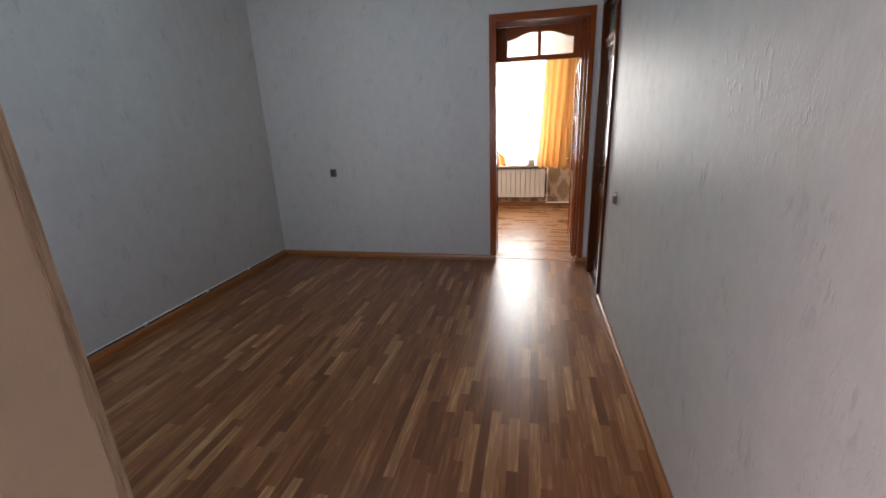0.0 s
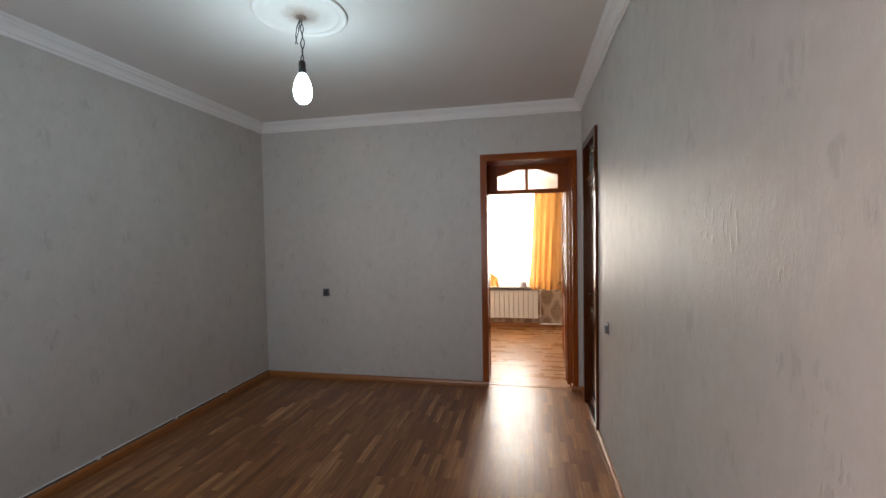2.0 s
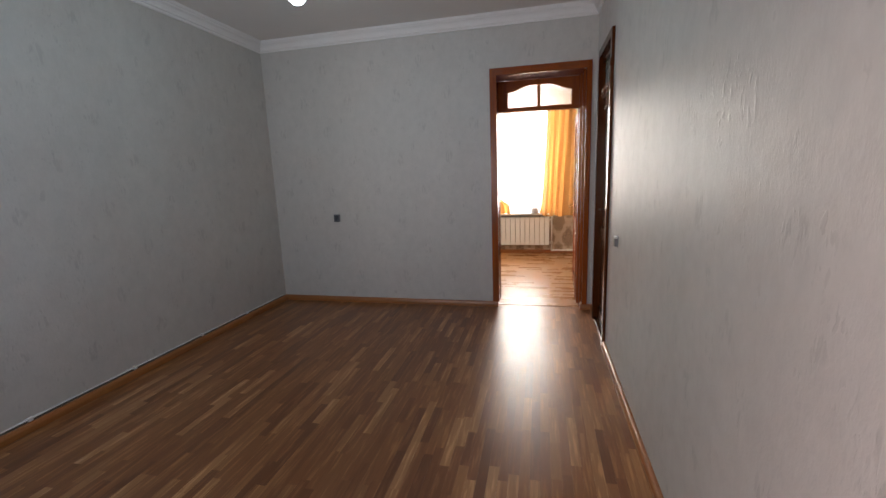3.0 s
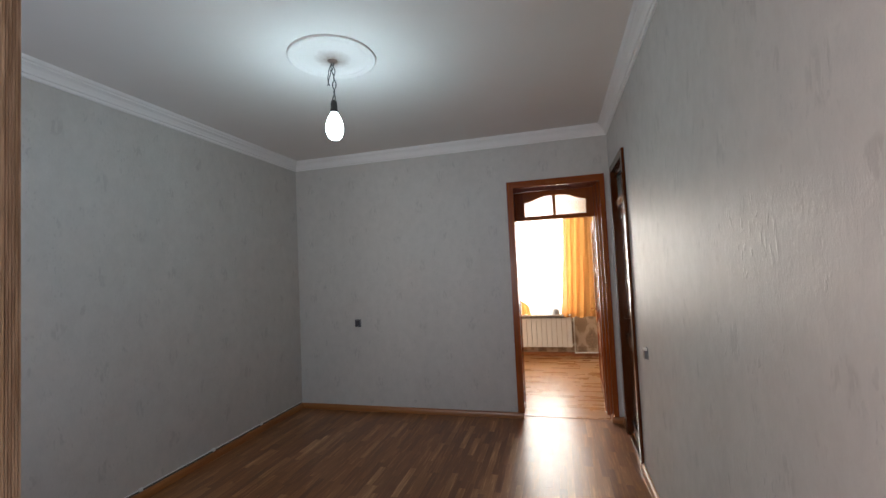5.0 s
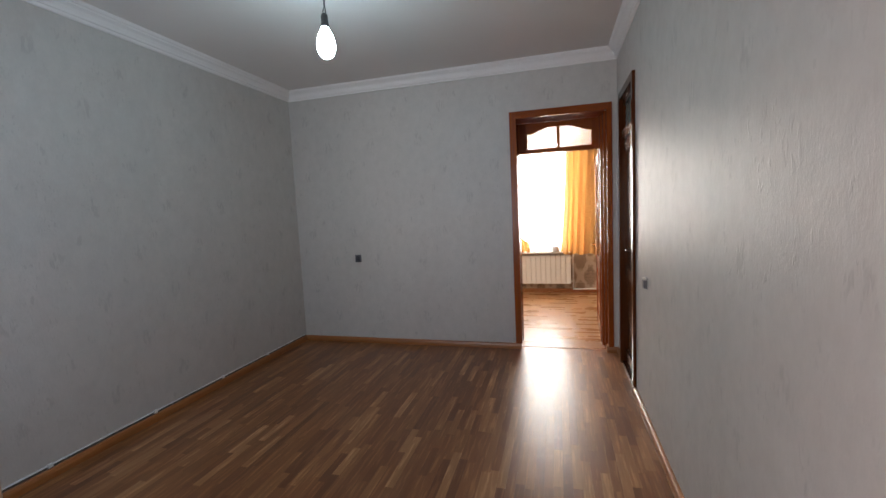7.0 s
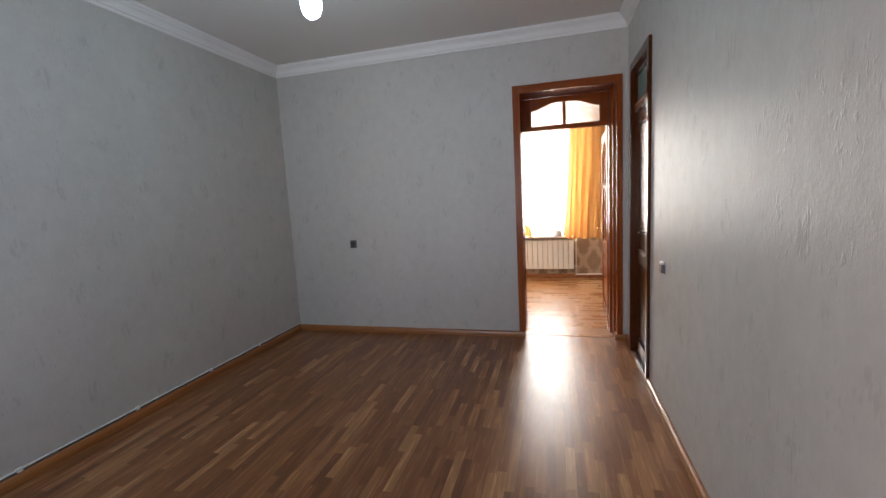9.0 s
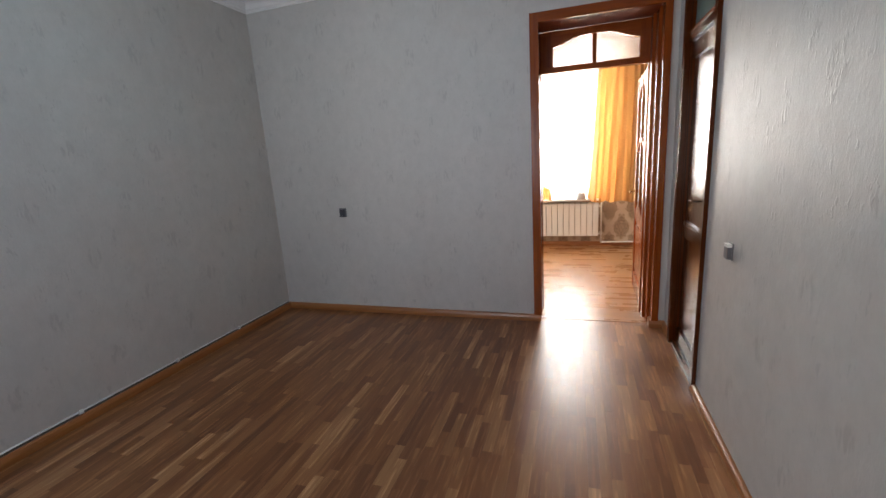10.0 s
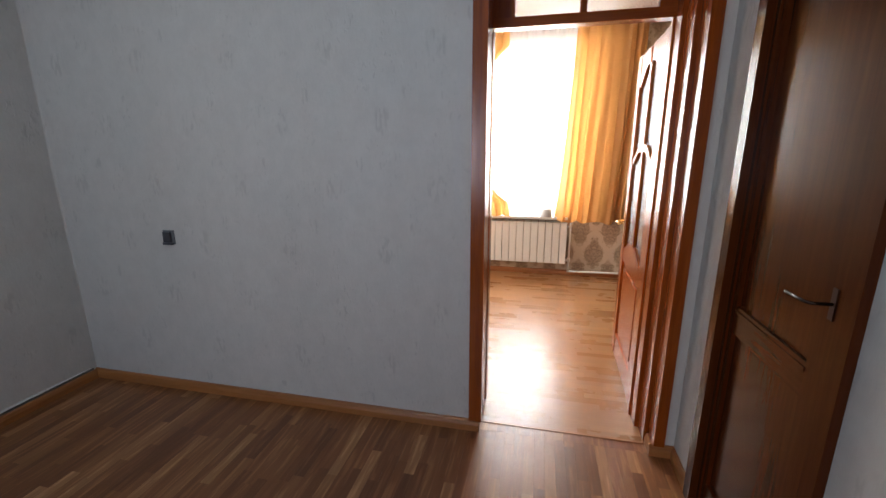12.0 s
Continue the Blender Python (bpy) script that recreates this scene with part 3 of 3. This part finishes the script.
leaf = thing("open_door", "varnished cherry door leaf with four glass panes, standing wide open", "door", at=(-0.100, 0.372, 0))
LW = 0.765                                    # the leaf's width; built along its own x, hinge at 0
for nm, r in (("stile", (0, 0.10, 0, 0.04, 0.012, 1.99)), ("stile", (LW - 0.10, LW, 0, 0.04, 0.012, 1.99))):
    boxes(nm, [r], M_WOOD, leaf, soft=0.004)
boxes("bottom_rail", [(0.10, LW - 0.10, 0.002, 0.038, 0.012, 0.16)], M_WOODX, leaf, soft=0.003)
boxes("lower_panel", [(0.10, LW - 0.10, 0.012, 0.028, 0.16, 0.70)], M_WOOD, leaf)
boxes("raised_field", [(0.15, LW - 0.15, 0.006, 0.034, 0.21, 0.65)], M_WOOD, leaf, soft=0.006)
bm = bmesh.new()
box(bm, 0.10, LW - 0.10, 0.002, 0.038, 0.70, 0.77)
for x0, x1, flip in ((0.10, LW / 2, False), (LW / 2, LW - 0.10, True)):
    prism(bm, [(x0, 0.7702), (x1, 0.7702)] + [(x1 - (x1 - x0) * i / 10, 0.79 + wave((i / 10) if flip else 1 - i / 10, 0.07)) for i in range(11)], "y", 0.002, 0.038)
part("lock_rail", bm, M_WOODX, leaf)
boxes("muntin", [(LW / 2 - 0.022, LW / 2 + 0.022, 0.003, 0.037, 0.86, 1.90)], M_WOOD, leaf, soft=0.003)
for x0, x1, flip in ((0.10, LW / 2 - 0.022, False), (LW / 2 + 0.022, LW - 0.10, True)):
    bm = bmesh.new()
    curved_head(bm, x0, x1, 1.99, 1.80, 0.10, 0.003, 0.037, flip)
    part("top_rail", bm, M_WOODX, leaf)
    bm = bmesh.new()
    n = 12
    up = [(x0 + (x1 - x0) * i / n, 1.375 + wave(1 - i / n if flip else i / n, 0.085)) for i in range(n + 1)]
    prism(bm, up + [(x, z - 0.042) for x, z in reversed(up)], "y", 0.003, 0.037)
    part("middle_rail", bm, M_WOODX, leaf)
    boxes("pane", [(x0, x1, 0.018, 0.022, 0.79, 1.93)], M_PATGLASS, leaf, "patterned glass pane")
for side in (-1, 1):
    y = 0.02 + side * 0.020
    boxes("handle_plate", [(LW - 0.075, LW - 0.035, min(y, y + side * 0.006), max(y, y + side * 0.006), 0.80, 1.02)], M_BRASS, leaf, "polished brass plate", 0.002)
    bm = bmesh.new()
    tube(bm, [(LW - 0.055, y, 0.96), (LW - 0.055, y + side * 0.045, 0.96), (LW - 0.075, y + side * 0.052, 0.96), (LW - 0.165, y + side * 0.05, 0.955)], 0.009, 10)
    part("handle", bm, M_BRASS, leaf, "polished brass lever", smooth=True)
for z in (0.25, 1.75):
    bm = bmesh.new()
    turned(bm, [(0.007, 0), (0.007, 0.10)], 12, (0.0, -0.006, z))
    part("hinge", bm, M_METAL, leaf, "steel hinge")
leaf.rotation_euler = (0, 0, radians(88))

# ---- the side door, set back in the right wall ----
door2 = tagged(new("door_2"), "closed dark varnished door with a glazed transom, set back in the wall", "door", "", "structure")
door2.location.x = RIGHT
SX = 0.006
boxes("casing_near", [(-0.022, 0.0, -0.918, SY0 + 0.012, 0, 2.382)], M_DARK, door2, soft=0.005)
boxes("casing_far", [(-0.022, 0.0, SY1 - 0.012, -0.225, 0, 2.382)], M_DARK, door2, soft=0.005)
boxes("casing_top", [(-0.022, 0.0, SY0 + 0.012, SY1 - 0.012, 2.325, 2.382)], M_DARKY, door2, soft=0.005)
boxes("lining_near", [(0.0, SX, SY0, SY0 + 0.014, 0, STOP)], M_DARK, door2)
boxes("lining_far", [(0.0, SX, SY1 - 0.014, SY1, 0, STOP)], M_DARK, door2)
boxes("lining_top", [(0.0, SX, SY0 + 0.014, SY1 - 0.014, STOP - 0.014, STOP)], M_DARKY, door2)
boxes("frame_post", [(SX, SX + 0.07, SY0, SY0 + 0.035, 0, STOP)], M_DARK, door2, soft=0.004)
boxes("frame_post", [(SX, SX + 0.07, SY1 - 0.035, SY1, 0, STOP)], M_DARK, door2, soft=0.004)
boxes("transom_rail", [(SX - 0.01, SX + 0.07, SY0 + 0.035, SY1 - 0.035, 1.99, 2.05)], M_DARKY, door2, soft=0.004)
boxes("transom_rail", [(SX, SX + 0.06, SY0 + 0.035, SY1 - 0.035, 2.27, STOP)], M_DARKY, door2, soft=0.004)
boxes("transom_pane", [(SX + 0.02, SX + 0.026, SY0 + 0.035, SY1 - 0.035, 2.05, 2.27)], M_GREENGLASS, door2, "frosted green glass pane")
boxes("door_sill", [(-0.01, SX + 0.07, SY0 + 0.012, SY1 - 0.012, 0.0, 0.028)], M_DARKY, door2, "worn dark wooden door sill", 0.004)
Y0, Y1 = SY0 + 0.037, SY1 - 0.037
# paler wood than the rest of the door paints the light this ledge catches
boxes("transom_ledge", [(SX - 0.012, SX, SY0 + 0.035, SY1 - 0.035, 2.035, 2.055)], M_WOODX, door2, "ledge moulding, in paler cherry for the light on its top", 0.004)
lf = part("door_leaf", bmesh.new(), M_DARK, door2, "dark varnished closed leaf with two plain panels")
bm = bmesh.new()
PA, PB = -0.742, -0.335                        # the panels' ends
box(bm, SX + 0.006, SX + 0.044, Y0, PA, 0.032, 1.987)
box(bm, SX + 0.006, SX + 0.044, PB, Y1, 0.032, 1.987)
bm.to_mesh(lf.data)
bm.free()
boxes("leaf_rail", [(SX + 0.007, SX + 0.043, PA, PB, 1.89, 1.987)], M_DARKY, lf, soft=0.003)
boxes("leaf_rail", [(SX + 0.007, SX + 0.043, PA, PB, 0.80, 0.90)], M_DARKY, lf, soft=0.003)
boxes("leaf_rail", [(SX + 0.007, SX + 0.043, PA, PB, 0.032, 0.15)], M_DARKY, lf, soft=0.003)
boxes("leaf_ledge", [(SX + 0.0035, SX + 0.0068, PA, PB + 0.02, 0.874, 0.886)], M_DARKY, lf, "thin ledge moulding in the leaf's own wood", 0.003)
boxes("leaf_panel", [(SX + 0.020, SX + 0.032, PA, PB, 0.90, 1.89)], M_DARK, lf)
boxes("leaf_panel", [(SX + 0.020, SX + 0.032, PA, PB, 0.15, 0.80)], M_DARK, lf)
boxes("handle_plate", [(SX + 0.003, SX + 0.006, -0.802, -0.784, 1.04, 1.12)], M_DKBRASS, lf, "dull dark brass plate", 0.001)
bm = bmesh.new()
tube(bm, [(SX + 0.004, -0.793, 1.08), (SX - 0.042, -0.793, 1.08), (SX - 0.050, -0.780, 1.08), (SX - 0.047, -0.695, 1.076)], 0.0045, 10)
part("door_handle", bm, M_AGED, lf, "worn brass lever", smooth=True)

# ---- wall fittings ----
sock = thing("wall_socket", "small dark grey wall socket on the papered wall", "socket", at=(-2.724, 0, 0.964))
boxes("back_plate", [(-0.036, 0.036, -0.006, 0, -0.04, 0.04)], M_GREYPL, sock, soft=0.004)
boxes("insert", [(-0.026, 0.020, -0.020, -0.006, -0.028, 0.030)], M_DKPL, sock, "black socket insert", 0.003)
boxes("lower_lip", [(-0.028, 0.032, -0.026, -0.006, -0.040, -0.029)], M_DKPL, sock, "black lower lip", 0.002)
sw = thing("light_switch", "small grey light switch on the pale papered wall", "light switch", at=(RIGHT, -1.298, 0.920))
boxes("frame_plate", [(-0.005, 0, -0.026, 0.026, -0.038, 0.038)], M_GREYPL, sw, "grey plastic plate", 0.003)
boxes("rocker", [(-0.022, -0.005, -0.022, 0.022, -0.033, 0.020)], M_GREYPL, sw, "grey rocker", 0.004)
boxes("cap", [(-0.023, -0.005, -0.022, 0.022, 0.0205, 0.033)], M_WHITE, sw, "white upper edge", 0.003)

# ---- the far room ----
win = tagged(new("window_1"), "white window bright with daylight behind tulle", "window", "", "structure")
fy0, fy1 = FAR + 0.20, FAR + 0.26
boxes("window_frame", [(WX0, WX1, fy0, fy1, WZ0, WZ0 + 0.06), (WX0, WX1, fy0, fy1, WZ1 - 0.06, WZ1), (WX0, WX0 + 0.06, fy0, fy1, WZ0 + 0.06, WZ1 - 0.06), (WX1 - 0.06, WX1, fy0, fy1, WZ0 + 0.06, WZ1 - 0.06),
                       (-0.880, -0.820, fy0, fy1, WZ0 + 0.06, WZ1 - 0.06)], M_WHITE, win)
for x0, x1 in ((WX0 + 0.06, -0.880), (-0.820, WX1 - 0.06)):
    p = boxes("pane", [(x0, x1, fy0 + 0.025, fy0 + 0.031, WZ0 + 0.06, WZ1 - 0.06)], M_GLASS, win)
    p.visible_shadow = False
boxes("window_sill", [(-1.55, -0.36, FAR - 0.16, FAR + 0.20, 0.668, 0.698)], M_WHITE, win, "white window sill", 0.006)


def radiator():
    ob = thing("radiator", "white ribbed aluminium radiator under the window", "radiator", at=(-0.36, FAR - 0.07, 0.16))
    for k in range(12):
        x = -0.08 * (k + 1)
        bm = bmesh.new()
        prism(bm, [(x + 0.0015, -0.044), (x + 0.0055, -0.050), (x + 0.0725, -0.050), (x + 0.0765, -0.044), (x + 0.0765, 0.03), (x + 0.0015, 0.03)], "z", 0.0, 0.45)
        prism(bm, [(-0.048, 0.4501), (-0.044, 0.468), (0.02, 0.478), (0.03, 0.4501)], "x", x + 0.003, x + 0.075)
        part("section", bm, M_WHITE, ob)
    bm = bmesh.new()
    tube(bm, [(0.0, 0, 0.42), (0.02, 0, 0.42), (0.035, 0.01, 0.42), (0.035, 0.01, 0.50)], 0.010)
    tube(bm, [(0.0, 0, 0.03), (0.02, 0, 0.03), (0.035, 0.01, 0.03)], 0.010)
    tube(bm, [(0.035, 0.01, 0.51), (0.035, 0.01, -0.11)], 0.011)
    tube(bm, [(0.035, 0.01, -0.10), (1.7, 0.03, -0.09)], 0.010)
    part("pipe", bm, M_WHITE, ob, "white painted pipe", smooth=True)
    bm = bmesh.new()
    turned(bm, [(0.016, -0.02), (0.020, -0.012), (0.020, 0.022), (0.014, 0.03)], 12, (0.035, 0.01, 0.03))
    part("valve", bm, M_WHITE, ob, "white valve")


radiator()


def drape(name, material, left, right, top, bottom, y, folds, depth, parent, n=150, rows=36, wander=0.0, hem=0.0):
    """Hanging cloth; left and right give its edges' x at a height from 0 (bottom) to 1 (top). wander makes the folds uneven, hem waves the lower edge."""
    bm = bmesh.new()
    grid = []
    for j in range(rows + 1):
        v = j / rows
        line = []
        for i in range(n + 1):
            u = i / n
            uneven = wander * (math.sin(5.3 * u + 0.6) + 0.55 * math.sin(11.7 * u + 2.1 + 0.8 * (1 - v)))
            ph = u * folds * 2 * math.pi + uneven
            a = depth * (0.40 + 0.80 * (1 - v)) * (0.72 + 0.28 * math.sin(ph * 0.37 + 1.3) + 0.35 * wander * math.sin(7.9 * u + 1.0))
            drag = wander * 0.012 * (1 - v) * math.sin(9.0 * u + 2.6 * v)
            x = left(v) + (right(v) - left(v)) * u + 0.004 * math.sin(ph * 1.7 + 3 * v) + drag
            z = bottom + (top - bottom) * v + hem * (1 - v) ** 3 * math.sin(ph * 0.5 + 4.0 * u)
            crease = wander * 0.22 * a * math.sin(2.3 * ph + 5.0 * v)
            line.append((x, y + a * math.sin(ph + 0.7 * math.sin(3.1 * u + 2 * v)) + crease, z))
        grid.append(line)
    front = [[bm.verts.new(p) for p in line] for line in grid]
    for j in range(rows):
        for i in range(n):
            bm.faces.new((front[j][i], front[j][i + 1], front[j + 1][i + 1], front[j + 1][i]))
    return part(name, bm, material, parent, smooth=True)


def left_edge(v):
    """Inner edge of the drawn-aside curtain: swept outward below its head, its hem spread on the sill."""
    if v > 0.90:
        return -1.05
    if v > 0.10:
        return -1.05 - 0.34 * math.sin(math.pi * (0.90 - v) / 0.80) ** 0.6
    return -1.05 + 0.05 * (1 - v / 0.10) ** 0.5


CY = FAR - 0.19
cur = thing("curtain", "gold-orange curtain with deep folds glowing in the daylight", "curtain", "curtains")
drape("cloth", M_CURTAIN, lambda v: -0.525 + 0.14 * v ** 0.8, lambda v: 0.24 + 0.02 * v, 2.62, 0.655, CY, 6.5, 0.048, cur, 220, 44, 0.8, 0.012)
cur2 = thing("curtain", "gold-orange curtain drawn aside, its hem on the sill", "curtain", "curtains")
drape("cloth", M_CURTAIN, lambda v: -1.78, left_edge, 2.62, 0.70, CY, 6, 0.030, cur2, 150, 36, 0.6, 0.006)
tul = thing("tulle_curtain", "sheer white tulle with a scalloped top in front of the window", "net curtain")
drape("net", M_TULLE, lambda v: -1.62, lambda v: 0.12, 2.62, 0.72, FAR - 0.10, 26, 0.018, tul, 260, 6)
rod = thing("curtain_rod", "white curtain rail above the window", "curtain rod")
boxes("rail", [(-1.9, 0.4, FAR - 0.22, FAR - 0.06, 2.62, 2.65)], M_WHITE, rod, soft=0.004)
for x in (-1.7, 0.2):
    boxes("bracket", [(x, x + 0.03, FAR - 0.06, FAR, 2.61, 2.66)], M_WHITE, rod, soft=0.003)
pot = thing("plastic_pot", "small grey tapered pot on the window sill", "pot", at=(-0.600, FAR - 0.12, 0.698))
bm = bmesh.new()
turned(bm, [(0.068, 0.0), (0.066, 0.012), (0.052, 0.085), (0.047, 0.088), (0.042, 0.070)], 20)
part("pot_body", bm, M_PALEGREY, pot, smooth=False)

# ---- floors: strips of the laminate ----


def strips(x0, x1, y0, y1, along_y, seed, w=0.0485):
    """Rows of strips as (x0, x1, y0, y1), of three lengths, ends staggered."""
    rnd = random.Random(seed)
    out = []
    a0, a1, b0, b1 = (x0, x1, y0, y1) if along_y else (y0, y1, x0, x1)
    a = a0
    while a < a1 - 0.004:
        a2 = min(a + w, a1)
        b = b0
        step = rnd.choice((0.17, 0.24, 0.31, 0.38))
        while b < b1 - 0.004:
            b2 = min(b + step, b1)
            out.append((a, a2, b, b2) if along_y else (b, b2, a, a2))
            b = b2
            step = rnd.choice((0.27, 0.34, 0.41, 0.50))
        a = a2
    return out


def lay(name, rows, material, parent, label=""):
    """Joined strips, as one mesh."""
    vs, fs = [], []
    g = 0.0001
    for x0, x1, y0, y1 in rows:
        k = len(vs)
        vs += [(x0 + g, y0 + g, -0.009), (x1 - g, y0 + g, -0.009), (x1 - g, y1 - g, -0.009), (x0 + g, y1 - g, -0.009),
               (x0 + g, y0 + g, 0), (x1 - g, y0 + g, 0), (x1 - g, y1 - g, 0), (x0 + g, y1 - g, 0)]
        fs += [tuple(k + i for i in f) for f in ((3, 2, 1, 0), (4, 5, 6, 7), (0, 1, 5, 4), (1, 2, 6, 5), (2, 3, 7, 6), (3, 0, 4, 7))]
    me = bpy.data.meshes.new(name)
    me.from_pydata(vs, [], fs)
    me.materials.append(material)
    ob = new(name, me)
    ob.parent = parent
    return tagged(ob, label, "", "", "stuff")


floor_a = tagged(new("floor"), "brown three-strip laminate floor, glossy, worn matt in places", "", "", "structure")
floor_b = tagged(new("floor_far_room"), "brown laminate floor laid crossways, shining in the window's light", "", "", "structure")
floor_c = tagged(new("floor_hall"), "brown laminate floor of the hall", "", "", "structure")
rows_a = strips(LEFT, 0.0, -4.3, 0.0, True, 11) + strips(DX0 + 0.014, DX1 - 0.014, 0.0, 0.070, True, 12)


def close_by(r):
    return r[0] > -1.75 and r[2] > -2.55


lay("laminate_strips", [r for r in rows_a if not close_by(r)], M_FLOOR, floor_a)
lay("laminate_strips", strips(-2.2, 0.3, -7.1, -4.3, True, 13), M_FLOOR, floor_c)
rows_b = strips(DX0 + 0.014, DX1 - 0.014, 0.070, 0.37, False, 14) + strips(LEFT - 0.3, 1.6, 0.37, FAR, False, 15)
lay("laminate_strips", rows_b, M_FLOOR_X, floor_b)
shared = {}
for x0, x1, y0, y1 in (r for r in rows_a if close_by(r)):
    size = (round(x1 - x0, 4), round(y1 - y0, 4))
    if size not in shared:
        bm = bmesh.new()
        box(bm, -size[0] / 2 + 0.0001, size[0] / 2 - 0.0001, -size[1] / 2 + 0.0001, size[1] / 2 - 0.0001, -0.009, 0.0)
        shared[size] = bpy.data.meshes.new("laminate_strip")
        bm.to_mesh(shared[size])
        bm.free()
        shared[size].materials.append(M_FLOOR)
    ob = new("laminate_strip", shared[size])
    ob.location = ((x0 + x1) / 2, (y0 + y1) / 2, 0)
    ob.parent = floor_a
